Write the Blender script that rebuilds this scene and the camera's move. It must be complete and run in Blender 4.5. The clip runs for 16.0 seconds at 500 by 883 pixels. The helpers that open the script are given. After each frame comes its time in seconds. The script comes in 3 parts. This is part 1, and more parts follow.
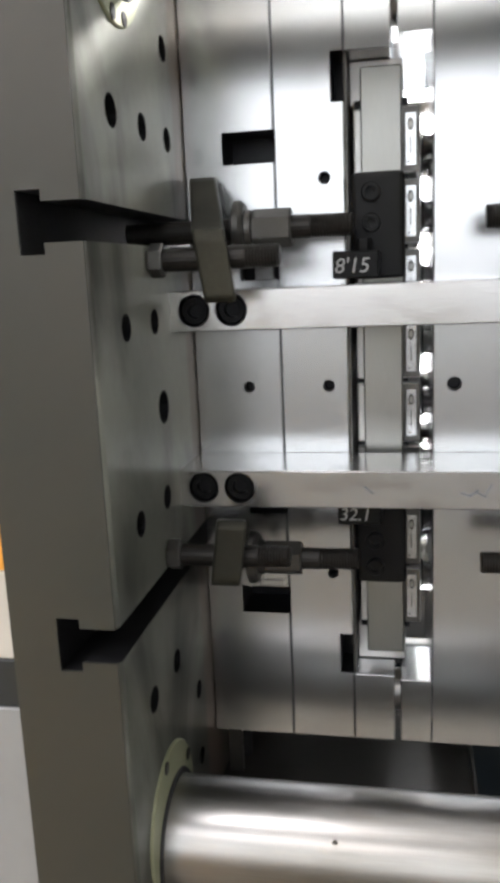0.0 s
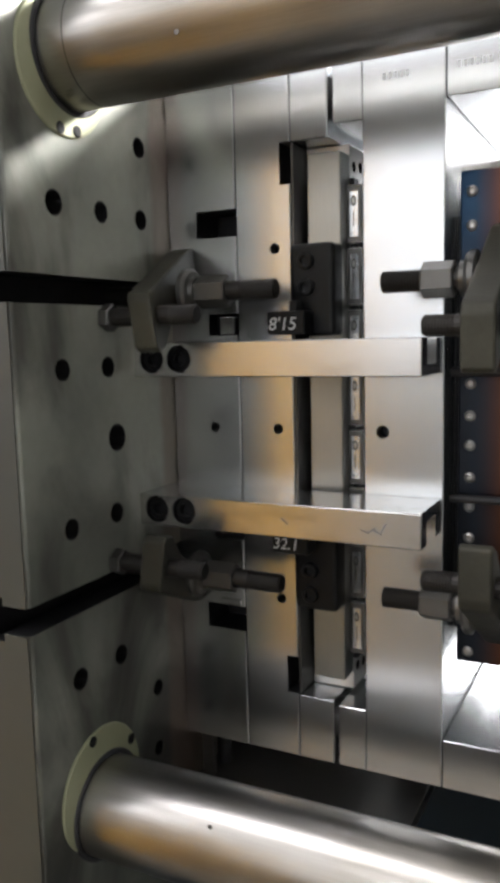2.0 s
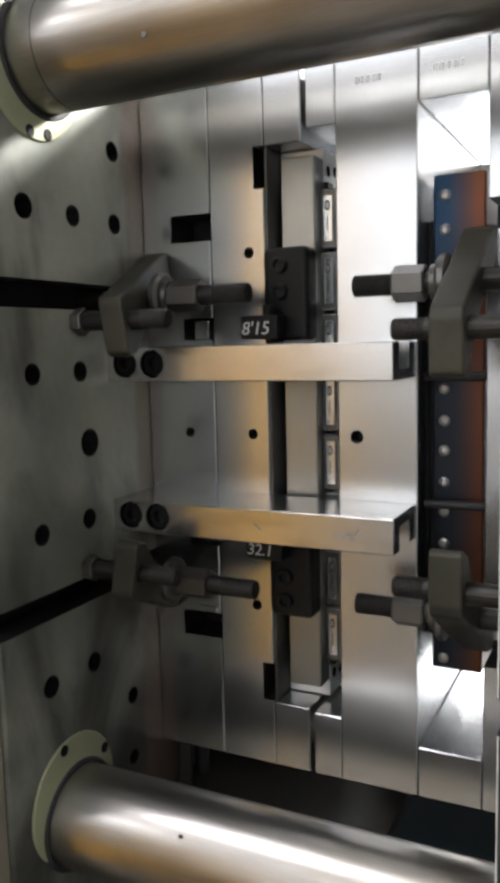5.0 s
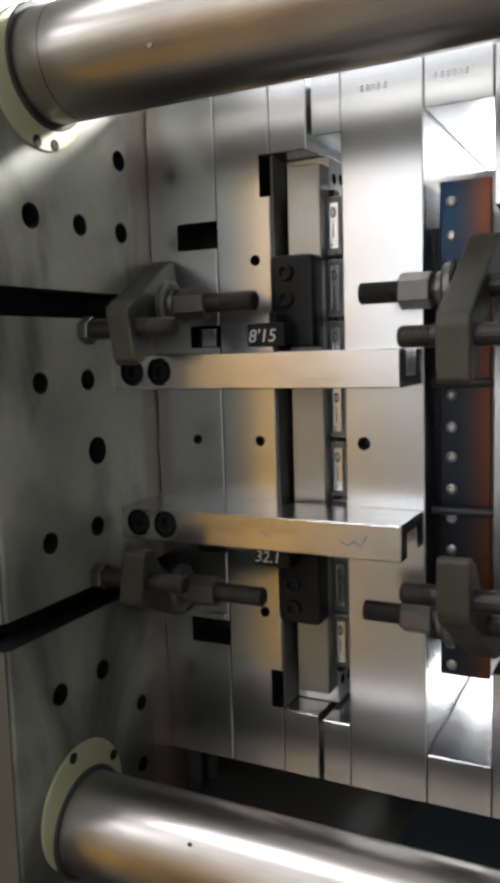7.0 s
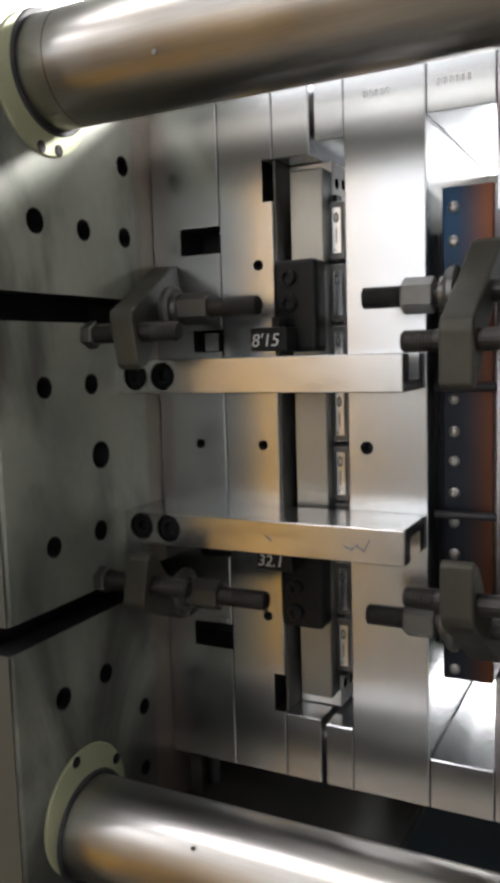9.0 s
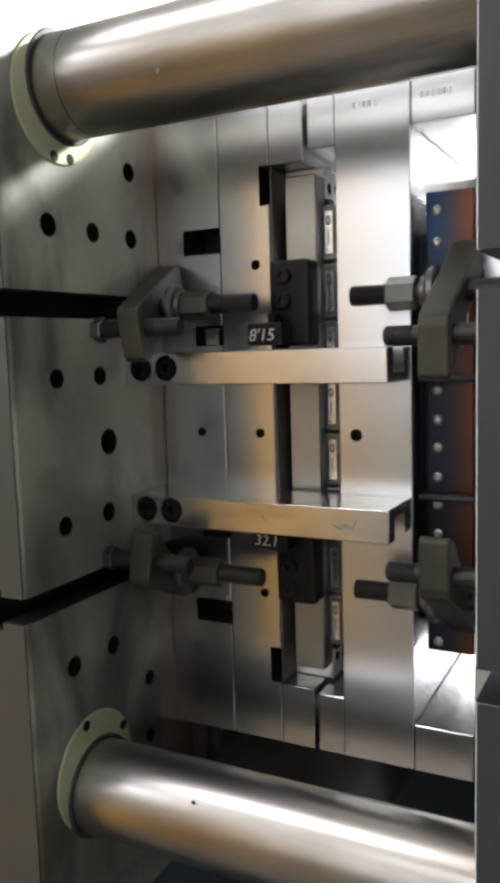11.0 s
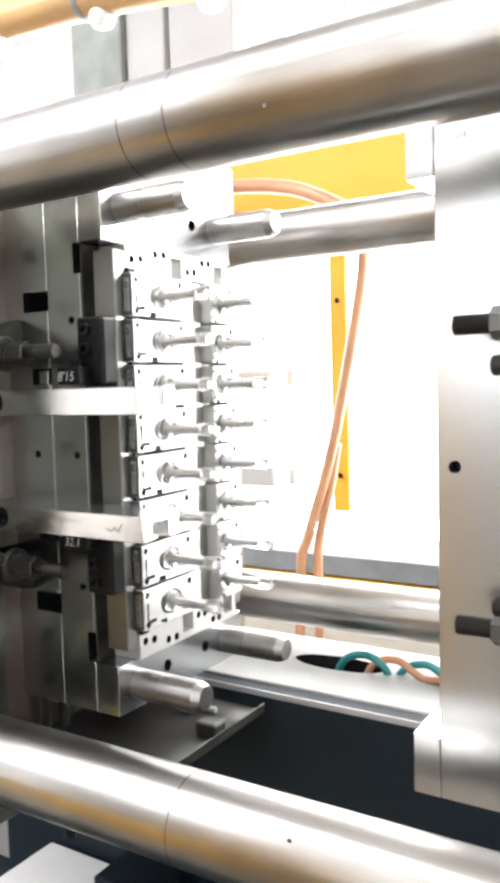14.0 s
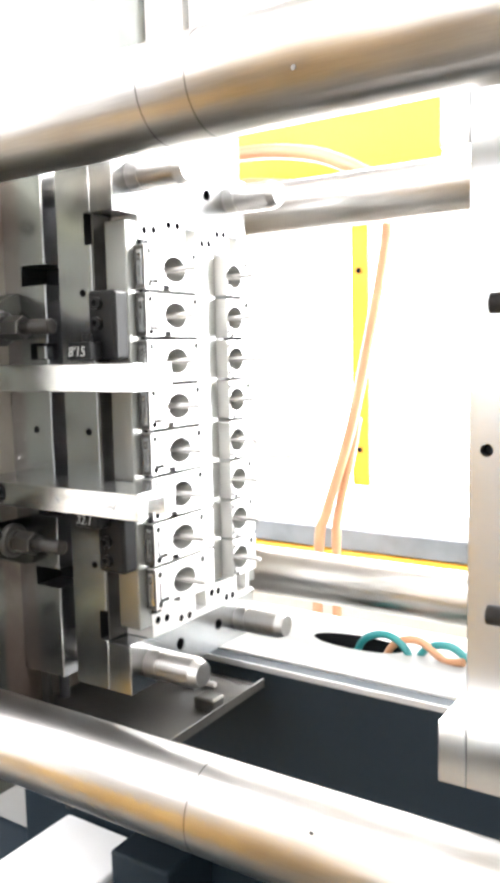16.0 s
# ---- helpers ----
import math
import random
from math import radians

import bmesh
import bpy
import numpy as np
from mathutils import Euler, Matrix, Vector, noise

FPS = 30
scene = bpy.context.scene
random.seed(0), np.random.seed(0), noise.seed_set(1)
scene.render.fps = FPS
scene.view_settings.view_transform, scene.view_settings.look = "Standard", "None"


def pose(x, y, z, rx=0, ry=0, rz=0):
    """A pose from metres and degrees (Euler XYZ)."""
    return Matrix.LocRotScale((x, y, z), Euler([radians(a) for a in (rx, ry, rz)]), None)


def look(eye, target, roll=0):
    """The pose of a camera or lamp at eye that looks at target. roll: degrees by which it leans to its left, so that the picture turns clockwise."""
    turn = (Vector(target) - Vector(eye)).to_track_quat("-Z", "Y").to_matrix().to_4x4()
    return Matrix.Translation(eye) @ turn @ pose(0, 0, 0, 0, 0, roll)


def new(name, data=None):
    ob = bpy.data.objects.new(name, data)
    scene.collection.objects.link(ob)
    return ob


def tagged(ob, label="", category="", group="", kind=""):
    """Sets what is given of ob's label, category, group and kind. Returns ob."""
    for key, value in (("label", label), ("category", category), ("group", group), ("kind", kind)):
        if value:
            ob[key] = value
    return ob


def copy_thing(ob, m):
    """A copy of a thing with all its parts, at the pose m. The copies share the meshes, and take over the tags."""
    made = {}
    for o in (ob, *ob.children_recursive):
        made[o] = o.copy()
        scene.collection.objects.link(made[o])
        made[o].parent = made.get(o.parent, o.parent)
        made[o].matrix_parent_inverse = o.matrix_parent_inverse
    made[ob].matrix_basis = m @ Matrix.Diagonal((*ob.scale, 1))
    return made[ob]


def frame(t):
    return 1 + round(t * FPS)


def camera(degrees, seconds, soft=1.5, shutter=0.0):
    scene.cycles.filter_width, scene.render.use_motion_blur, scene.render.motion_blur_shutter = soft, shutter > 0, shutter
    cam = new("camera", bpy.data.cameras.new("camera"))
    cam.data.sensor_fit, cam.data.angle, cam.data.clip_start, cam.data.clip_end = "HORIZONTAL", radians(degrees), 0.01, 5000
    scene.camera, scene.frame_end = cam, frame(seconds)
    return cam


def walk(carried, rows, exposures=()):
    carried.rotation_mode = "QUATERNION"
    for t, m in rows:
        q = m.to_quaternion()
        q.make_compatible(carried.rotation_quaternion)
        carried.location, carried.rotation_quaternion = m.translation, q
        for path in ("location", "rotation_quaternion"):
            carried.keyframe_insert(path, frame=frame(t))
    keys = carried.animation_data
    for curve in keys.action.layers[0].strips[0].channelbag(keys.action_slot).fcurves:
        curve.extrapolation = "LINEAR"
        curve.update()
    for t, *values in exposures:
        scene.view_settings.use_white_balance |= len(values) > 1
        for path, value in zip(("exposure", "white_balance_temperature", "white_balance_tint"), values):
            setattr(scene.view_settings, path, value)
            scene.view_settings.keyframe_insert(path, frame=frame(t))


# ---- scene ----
cam = camera(34.34, 16.0, soft=4.6, shutter=0.4)
PATH = [
    (0, (0.058, -0.613, 1.386), (-0.322, 1.309, 0.981), -2.5),
    (0.5, (0.177, -0.604, 1.386), (-0.576, 1.202, 0.972), -0.3),
    (1, (0.269, -0.623, 1.382), (-0.591, 1.151, 1.044), 0.3),
    (1.5, (0.282, -0.622, 1.381), (-0.538, 1.177, 1.082), -0.2),
    (2, (0.29, -0.63, 1.379), (-0.603, 1.142, 1.123), -1.4),
    (2.5, (0.296, -0.634, 1.381), (-0.619, 1.133, 1.177), -1.8),
    (3, (0.302, -0.632, 1.379), (-0.606, 1.14, 1.192), -1.7),
    (3.5, (0.307, -0.629, 1.377), (-0.591, 1.147, 1.174), -1.5),
    (4, (0.304, -0.624, 1.376), (-0.572, 1.159, 1.141), -1.4),
    (6.5, (0.302, -0.618, 1.377), (-0.589, 1.157, 1.141), -1.6),
    (7, (0.303, -0.62, 1.378), (-0.592, 1.154, 1.153), -1.7),
    (7.5, (0.303, -0.62, 1.378), (-0.589, 1.157, 1.158), -1.6),
    (8, (0.302, -0.62, 1.38), (-0.597, 1.152, 1.153), -1.5),
    (8.5, (0.299, -0.62, 1.379), (-0.602, 1.151, 1.156), -1.4),
    (9, (0.302, -0.622, 1.379), (-0.595, 1.152, 1.162), -1.7),
    (11.5, (0.334, -0.666, 1.378), (-0.579, 1.098, 1.145), -1.7),
    (12, (0.329, -0.657, 1.378), (-0.559, 1.12, 1.148), -2.1),
    (12.5, (0.327, -0.657, 1.38), (-0.543, 1.129, 1.145), -1.9),
    (13, (0.323, -0.659, 1.382), (-0.6, 1.101, 1.165), -1.9),
    (13.5, (0.322, -0.662, 1.372), (-0.651, 1.077, 1.208), -1.9),
    (14, (0.306, -0.674, 1.375), (-0.744, 1.022, 1.234), -1.6),
    (14.5, (0.308, -0.672, 1.375), (-0.781, 1.0, 1.247), -1.6),
    (15, (0.308, -0.669, 1.38), (-0.76, 1.016, 1.243), -1.4),
    (15.5, (0.309, -0.663, 1.378), (-0.753, 1.024, 1.223), -1.2),
    (16, (0.287, -0.655, 1.384), (-0.793, 1.014, 1.165), -1.3),
]
EXPOSURES = [(0.0, 0.3), (0.5, 0.42), (1.0, 0.34), (1.6, 0.2), (3.0, 0.17), (12.7, 0.15), (13.1, 0.22), (13.5, 0.5), (14.0, 0.72), (14.5, 0.92), (15.0, 1.16), (15.5, 1.38), (16.0, 1.52)]
walk(cam, [(t, look(eye, target, roll)) for t, eye, target, roll in PATH], EXPOSURES)


# ---- light ----
def lamp(name, m, size, size_y, energy, color):
    data = bpy.data.lights.new(name, "AREA")
    data.shape, data.size, data.size_y, data.energy, data.color = "RECTANGLE", size, size_y, energy, color
    ob = new(name, data)
    ob.matrix_world = m
    return ob


world = bpy.data.worlds.new("world")
world.use_nodes = True
world.node_tree.nodes["Background"].inputs[0].default_value = (0.75, 0.82, 0.9, 1)
world.node_tree.nodes["Background"].inputs[1].default_value = 0.25
scene.world = world
# unseen lamp, added left of the platen so its face stays dark
lamp("unseen_lamp", look((-1.25, -0.9, 3.3), (-1.25, -0.9, 0)), 2.0, 0.7, 42, (0.985, 0.96, 1.0))
# unseen lamp added to brighten the amber panel in reflections
lamp("unseen_lamp", look((-0.35, -2.7, 3.3), (-0.35, -2.7, 0)), 1.0, 0.6, 16, (0.985, 0.96, 1.0))
# unseen lamp added to brighten what the left plates reflect
lamp("unseen_lamp", look((-3.1, -2.3, 3.3), (-3.1, -2.3, 0)), 2.0, 0.9, 85, (0.985, 0.96, 1.0))
# unseen far lamp, inferred from the shadow edge across the moving platen
lamp("unseen_lamp", look((1.4, 2.4, 3.0), (-0.1, -0.1, 1.5)), 1.8, 0.25, 310, (1.0, 0.97, 0.96))
lamp("window_light", look((-0.3, 1.16, 1.75), (-0.3, 0, 1.35)), 2.4, 1.1, 60, (0.95, 0.98, 1.0))


# ---- materials ----
def material(name, base, rough=0.5, metal=0.0, vary=0.12, scale=30.0, stretch=(1, 1, 1), bump=0.02, second=None, rough_vary=0.1, coat=0.0):
    """A surface with two scales of variation: broad stains and fine grain."""
    m = bpy.data.materials.new(name)
    m.use_nodes = True
    n, l = m.node_tree.nodes, m.node_tree.links
    p = n["Principled BSDF"]
    p.inputs["Metallic"].default_value = metal
    p.inputs["Coat Weight"].default_value = coat
    at = n.new("ShaderNodeTexCoord")
    mp = n.new("ShaderNodeMapping")
    mp.inputs["Scale"].default_value = stretch
    l.new(at.outputs["Object"], mp.inputs["Vector"])
    fine, broad = n.new("ShaderNodeTexNoise"), n.new("ShaderNodeTexNoise")
    fine.inputs["Scale"].default_value, fine.inputs["Detail"].default_value = scale * 12, 5
    broad.inputs["Scale"].default_value, broad.inputs["Detail"].default_value = scale * 0.5, 2
    l.new(mp.outputs[0], fine.inputs["Vector"])
    l.new(at.outputs["Object"], broad.inputs["Vector"])
    ramp = n.new("ShaderNodeMix")
    ramp.data_type = "RGBA"
    other = second or tuple(c * (1 - 2 * vary) for c in base)
    ramp.inputs["A"].default_value = (*base, 1)
    ramp.inputs["B"].default_value = (*other, 1)
    rng = n.new("ShaderNodeMapRange")
    rng.interpolation_type = "SMOOTHSTEP"
    rng.inputs["From Min"].default_value, rng.inputs["From Max"].default_value = 0.3, 0.72
    l.new(broad.outputs[0], rng.inputs["Value"])
    l.new(rng.outputs[0], ramp.inputs["Factor"])
    grain = n.new("ShaderNodeMix")
    grain.data_type, grain.blend_type = "RGBA", "MULTIPLY"
    grain.inputs["Factor"].default_value = vary
    l.new(ramp.outputs["Result"], grain.inputs["A"])
    l.new(fine.outputs[0], grain.inputs["B"])
    l.new(grain.outputs["Result"], p.inputs["Base Color"])
    rr = n.new("ShaderNodeMapRange")
    rr.inputs["To Min"].default_value, rr.inputs["To Max"].default_value = max(0.03, rough - rough_vary), min(1, rough + rough_vary)
    l.new(broad.outputs[0], rr.inputs["Value"])
    l.new(rr.outputs[0], p.inputs["Roughness"])
    if bump:
        bp = n.new("ShaderNodeBump")
        bp.inputs["Strength"].default_value, bp.inputs["Distance"].default_value = bump * 10, 0.0004
        l.new(fine.outputs[0], bp.inputs["Height"])
        l.new(bp.outputs[0], p.inputs["Normal"])
    return m


def glow(name, color, strength):
    m = bpy.data.materials.new(name)
    m.use_nodes = True
    p = m.node_tree.nodes["Principled BSDF"]
    p.inputs["Base Color"].default_value = (0.8, 0.8, 0.8, 1)
    p.inputs["Emission Color"].default_value = (*color, 1)
    p.inputs["Emission Strength"].default_value = strength
    return m


MOLD = material("ground_steel", (0.60, 0.615, 0.63), 0.235, 1.0, 0.1, 14, (6, 6, 0.4), 0.012, (0.54, 0.545, 0.545), 0.03)
BAR = material("bright_steel", (0.66, 0.66, 0.655), 0.24, 1.0, 0.1, 14, (0.4, 6, 6), 0.012, (0.58, 0.57, 0.555), 0.028)
PLATEN = material("oily_platen_steel", (0.37, 0.375, 0.32), 0.38, 0.4, 0.2, 9, (1, 1, 1), 0.015, (0.16, 0.17, 0.145), 0.07)
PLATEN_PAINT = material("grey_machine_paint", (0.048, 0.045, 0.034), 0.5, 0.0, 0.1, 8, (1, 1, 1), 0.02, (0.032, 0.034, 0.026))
CHROME = material("hard_chrome", (0.5, 0.49, 0.475), 0.3, 1.0, 0.24, 12, (0.25, 5, 5), 0.009, (0.31, 0.285, 0.25), 0.04)
PIN = material("hardened_steel", (0.42, 0.41, 0.395), 0.34, 1.0, 0.1, 20, (1, 1, 1), 0.006, (0.34, 0.325, 0.31), 0.05)
BLACK = material("black_oxide_steel", (0.006, 0.006, 0.007), 0.36, 0.0, 0.2, 30, (1, 1, 1), 0.02, (0.012, 0.012, 0.011))
STUD = material("dark_stud_steel", (0.034, 0.031, 0.028), 0.42, 0.6, 0.2, 40, (1, 1, 1), 0.02, (0.02, 0.018, 0.016))
NUT = material("dull_nut_steel", (0.14, 0.137, 0.13), 0.4, 0.85, 0.15, 40, (1, 1, 1), 0.02, (0.08, 0.077, 0.07))
CLAMP = material("forged_clamp_steel", (0.062, 0.06, 0.046), 0.46, 0.4, 0.25, 25, (1, 1, 1), 0.05, (0.036, 0.035, 0.028))
# dark colour stands in for shade inside holes, slots and gaps
RECESS = material("shaded_recess_steel", (0.028, 0.028, 0.03), 0.4, 0.6, 0.15, 25, (1, 1, 1), 0.02)
WEDGE = material("dull_slide_steel", (0.36, 0.36, 0.345), 0.35, 1.0, 0.12, 18, (6, 6, 0.5), 0.012, (0.27, 0.27, 0.25), 0.05)
SATIN = material("satin_insert_steel", (0.72, 0.71, 0.69), 0.38, 0.7, 0.08, 18, (1, 1, 1), 0.008, (0.62, 0.61, 0.59), 0.04)
PLASTIC = material("milky_plastic", (0.85, 0.85, 0.83), 0.14, 0.0, 0.03, 30, (1, 1, 1), 0.004)
AMBER = material("amber_paint", (0.85, 0.46, 0.05), 0.45, 0.0, 0.06, 3, (1, 1, 1), 0.01)
PLASTIC_WHITE = material("white_plastic", (0.8, 0.8, 0.79), 0.4, 0.0, 0.04, 8, (1, 1, 1), 0.004)
ORANGE = material("orange_paint", (0.78, 0.36, 0.06), 0.4, 0.0, 0.08, 6, (1, 1, 1), 0.01, (0.7, 0.32, 0.05))
PIPE_AMBER = material("amber_pipe_plastic", (0.62, 0.36, 0.12), 0.35, 0.0, 0.15, 8, (1, 1, 1), 0.01, (0.5, 0.3, 0.14))
YELLOW = material("yellow_paint", (0.75, 0.37, 0.02), 0.4, 0.0, 0.06, 6, (1, 1, 1), 0.01)
SLATE = material("slate_blue_paint", (0.012, 0.019, 0.026), 0.5, 0.0, 0.12, 8, (1, 1, 1), 0.02, (0.016, 0.024, 0.031))
PALE = material("pale_reflector_paint", (0.62, 0.62, 0.58), 0.45, 0.0, 0.08, 8)
MID_GREY = material("mid_grey_paint", (0.3, 0.3, 0.29), 0.5, 0.0, 0.1, 8)
CREAM = material("cream_paint", (0.62, 0.58, 0.5), 0.5, 0.0, 0.08, 5, (1, 1, 1), 0.01)
GREY = material("light_grey_paint", (0.42, 0.42, 0.41), 0.5, 0.0, 0.08, 6, (1, 1, 1), 0.01, (0.35, 0.35, 0.34))
TRAY = material("grey_tray_sheet", (0.06, 0.056, 0.05), 0.42, 0.3, 0.15, 12, (1, 1, 1), 0.02, (0.035, 0.033, 0.03))
RUBBER = material("black_rubber", (0.02, 0.02, 0.022), 0.55, 0.0, 0.1, 30, (1, 1, 1), 0.02)
HOSE = material("amber_hose", (0.5, 0.25, 0.13), 0.35, 0.0, 0.1, 20, (1, 1, 1), 0.01)
TEAL = material("teal_hose", (0.02, 0.22, 0.22), 0.35, 0.0, 0.1, 20, (1, 1, 1), 0.01)
DISC = material("greenish_flange_paint", (0.4, 0.41, 0.27), 0.45, 0.3, 0.1, 16, (1, 1, 1), 0.01, (0.28, 0.29, 0.18))
PLASTIC.node_tree.nodes["Principled BSDF"].inputs["Transmission Weight"].default_value = 0.4
for dull in (BLACK, CLAMP, SLATE, RECESS):
    dull.node_tree.nodes["Principled BSDF"].inputs["Specular IOR Level"].default_value = 0.14
CLEAR = material("clear_plastic", (0.93, 0.93, 0.92), 0.1, 0.0, 0.03, 30, (1, 1, 1), 0.004)
CLEAR.node_tree.nodes["Principled BSDF"].inputs["Transmission Weight"].default_value = 0.92
PEN = material("faded_blue_ink", (0.16, 0.19, 0.22), 0.6, 0.0)
STAMP = material("stamped_steel", (0.46, 0.465, 0.47), 0.3, 1.0, 0.1, 30)
CHALK = material("white_paint_marker", (0.5, 0.5, 0.48), 0.7, 0.0, 0.1, 60)
WALL = material("white_wall_paint", (0.7, 0.71, 0.72), 0.7, 0.0, 0.06, 2, (1, 1, 1), 0.01)
FLOOR = material("workshop_floor", (0.25, 0.225, 0.185), 0.8, 0.0, 0.12, 2, (1, 1, 1), 0.01, (0.2, 0.18, 0.15))
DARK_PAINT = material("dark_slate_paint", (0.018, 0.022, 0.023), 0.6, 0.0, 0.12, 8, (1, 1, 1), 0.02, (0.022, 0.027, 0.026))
DARK_BLOCK = material("dark_block_paint", (0.06, 0.065, 0.07), 0.45, 0.0, 0.1, 4)
PANE = glow("daylight_pane", (0.97, 0.98, 1.0), 6.5)
# warm glow for an added panel far left
LEFT_FILL = glow("left_fill_glow", (1.0, 0.92, 0.82), 0.95)
# glow for an added panel behind the camera
FRONT_FILL = glow("front_fill_glow", (0.8, 0.91, 1.02), 0.9)


def heat_tint():
    m = material("heat_blued_steel", (0.05, 0.1, 0.19), 0.38, 0.75, 0.12, 18, (1, 1, 1), 0.012)
    n, l = m.node_tree.nodes, m.node_tree.links
    at, sep, ramp = n.new("ShaderNodeTexCoord"), n.new("ShaderNodeSeparateXYZ"), n.new("ShaderNodeValToRGB")
    l.new(at.outputs["Object"], sep.inputs[0])
    rng = n.new("ShaderNodeMapRange")
    rng.inputs["From Min"].default_value, rng.inputs["From Max"].default_value = -0.002, 0.0385
    l.new(sep.outputs["X"], rng.inputs["Value"])
    l.new(rng.outputs[0], ramp.inputs[0])
    e = ramp.color_ramp.elements
    e[0].position, e[0].color = 0.3, (0.012, 0.035, 0.07, 1)
    e[1].position, e[1].color = 0.85, (0.12, 0.042, 0.02, 1)
    k = e.new(0.55)
    k.color = (0.045, 0.035, 0.045, 1)
    # lower down the colour goes near black towards the blue side
    high = n.new("ShaderNodeMapRange")
    high.inputs["From Min"].default_value, high.inputs["From Max"].default_value = 0.41, 0.47
    high.inputs["To Min"].default_value = 0.12
    l.new(sep.outputs["Z"], high.inputs["Value"])
    fade = n.new("ShaderNodeMix")
    fade.data_type = "RGBA"
    fade.inputs["A"].default_value = (0.012, 0.012, 0.014, 1)
    warm = n.new("ShaderNodeMath")
    warm.operation = "MAXIMUM"
    part_way = n.new("ShaderNodeMath")
    part_way.operation = "MULTIPLY"
    part_way.inputs[1].default_value = 0.75
    l.new(rng.outputs[0], part_way.inputs[0])
    l.new(high.outputs[0], warm.inputs[0])
    l.new(part_way.outputs[0], warm.inputs[1])
    l.new(warm.outputs[0], fade.inputs["Factor"])
    l.new(ramp.outputs[0], fade.inputs["B"])
    l.new(fade.outputs["Result"], n["Principled BSDF"].inputs["Base Color"])
    return m


BLUED = heat_tint()


def stained(m, grime, brown_from=None):
    """Adds oil runs, in noise patches drawn out downwards, and on request a brown band along y."""
    n, l = m.node_tree.nodes, m.node_tree.links
    p = n["Principled BSDF"]
    base = p.inputs["Base Color"].links[0].from_socket
    at, mp, runs, edge = n.new("ShaderNodeTexCoord"), n.new("ShaderNodeMapping"), n.new("ShaderNodeTexNoise"), n.new("ShaderNodeMapRange")
    mp.inputs["Scale"].default_value = grime["stretch"]
    mp.inputs["Location"].default_value = grime["shift"]
    l.new(at.outputs["Object"], mp.inputs["Vector"])
    runs.inputs["Scale"].default_value, runs.inputs["Detail"].default_value, runs.inputs["Distortion"].default_value = 1.0, 6, grime.get("warp", 0.7)
    l.new(mp.outputs[0], runs.inputs["Vector"])
    edge.interpolation_type = "SMOOTHSTEP"
    edge.inputs["From Min"].default_value, edge.inputs["From Max"].default_value, edge.inputs["To Max"].default_value = *grime["limits"], grime["most"]
    l.new(runs.outputs[0], edge.inputs["Value"])
    mix = n.new("ShaderNodeMix")
    mix.data_type = "RGBA"
    mix.inputs["B"].default_value = (*grime["color"], 1)
    l.new(edge.outputs[0], mix.inputs["Factor"])
    l.new(base, mix.inputs["A"])
    out = mix.outputs["Result"]
    if brown_from is not None:
        sep, band, wob, add = n.new("ShaderNodeSeparateXYZ"), n.new("ShaderNodeMapRange"), n.new("ShaderNodeMath"), n.new("ShaderNodeMath")
        l.new(at.outputs["Object"], sep.inputs[0])
        wob.operation, add.operation = "MULTIPLY", "ADD"
        wob.inputs[1].default_value = 0.02
        l.new(runs.outputs[0], wob.inputs[0])
        l.new(sep.outputs["Y"], add.inputs[0])
        l.new(wob.outputs[0], add.inputs[1])
        band.inputs["From Min"].default_value, band.inputs["From Max"].default_value, band.inputs["To Max"].default_value = brown_from + 0.006, brown_from + 0.014, 0.5
        l.new(add.outputs[0], band.inputs["Value"])
        brown = n.new("ShaderNodeMix")
        brown.data_type = "RGBA"
        brown.inputs["B"].default_value = (0.17, 0.11, 0.085, 1)
        l.new(band.outputs[0], brown.inputs["Factor"])
        l.new(out, brown.inputs["A"])
        out = brown.outputs["Result"]
    l.new(out, p.inputs["Base Color"])


# oil runs whose dark colour also carries shade of bars and clamps
stained(PLATEN, dict(stretch=(9, 9, 5), shift=(0.0, 0.3, 0.15), limits=(0.45, 0.7), most=0.85, color=(0.03, 0.029, 0.026)), -0.174)
stained(BAR, dict(stretch=(22, 22, 40), shift=(0.1, 0.7, 0.2), limits=(0.52, 0.75), most=0.4, color=(0.3, 0.28, 0.25)))


# ---- building helpers ----
def box(x0, x1, y0, y1, z0, z1, bevel=0.0, segments=2, bm=None):
    """A box, bevelled, added to bm or made anew."""
    b = bmesh.new()
    bmesh.ops.create_cube(b, size=1)
    for v in b.verts:
        v.co = ((x0 + x1) / 2 + v.co.x * (x1 - x0), (y0 + y1) / 2 + v.co.y * (y1 - y0), (z0 + z1) / 2 + v.co.z * (z1 - z0))
    if bevel:
        bmesh.ops.bevel(b, geom=b.edges[:], offset=bevel, segments=segments, affect="EDGES", profile=0.5)
    return joined(bm, b)


def joined(bm, b):
    if bm is None:
        return b
    data = bpy.data.meshes.new("join")
    b.to_mesh(data)
    b.free()
    bm.from_mesh(data)
    bpy.data.meshes.remove(data)
    return bm


AXIS = {"x": Matrix.Rotation(radians(90), 4, "Y"), "y": Matrix.Rotation(radians(-90), 4, "X"), "z": Matrix.Identity(4)}


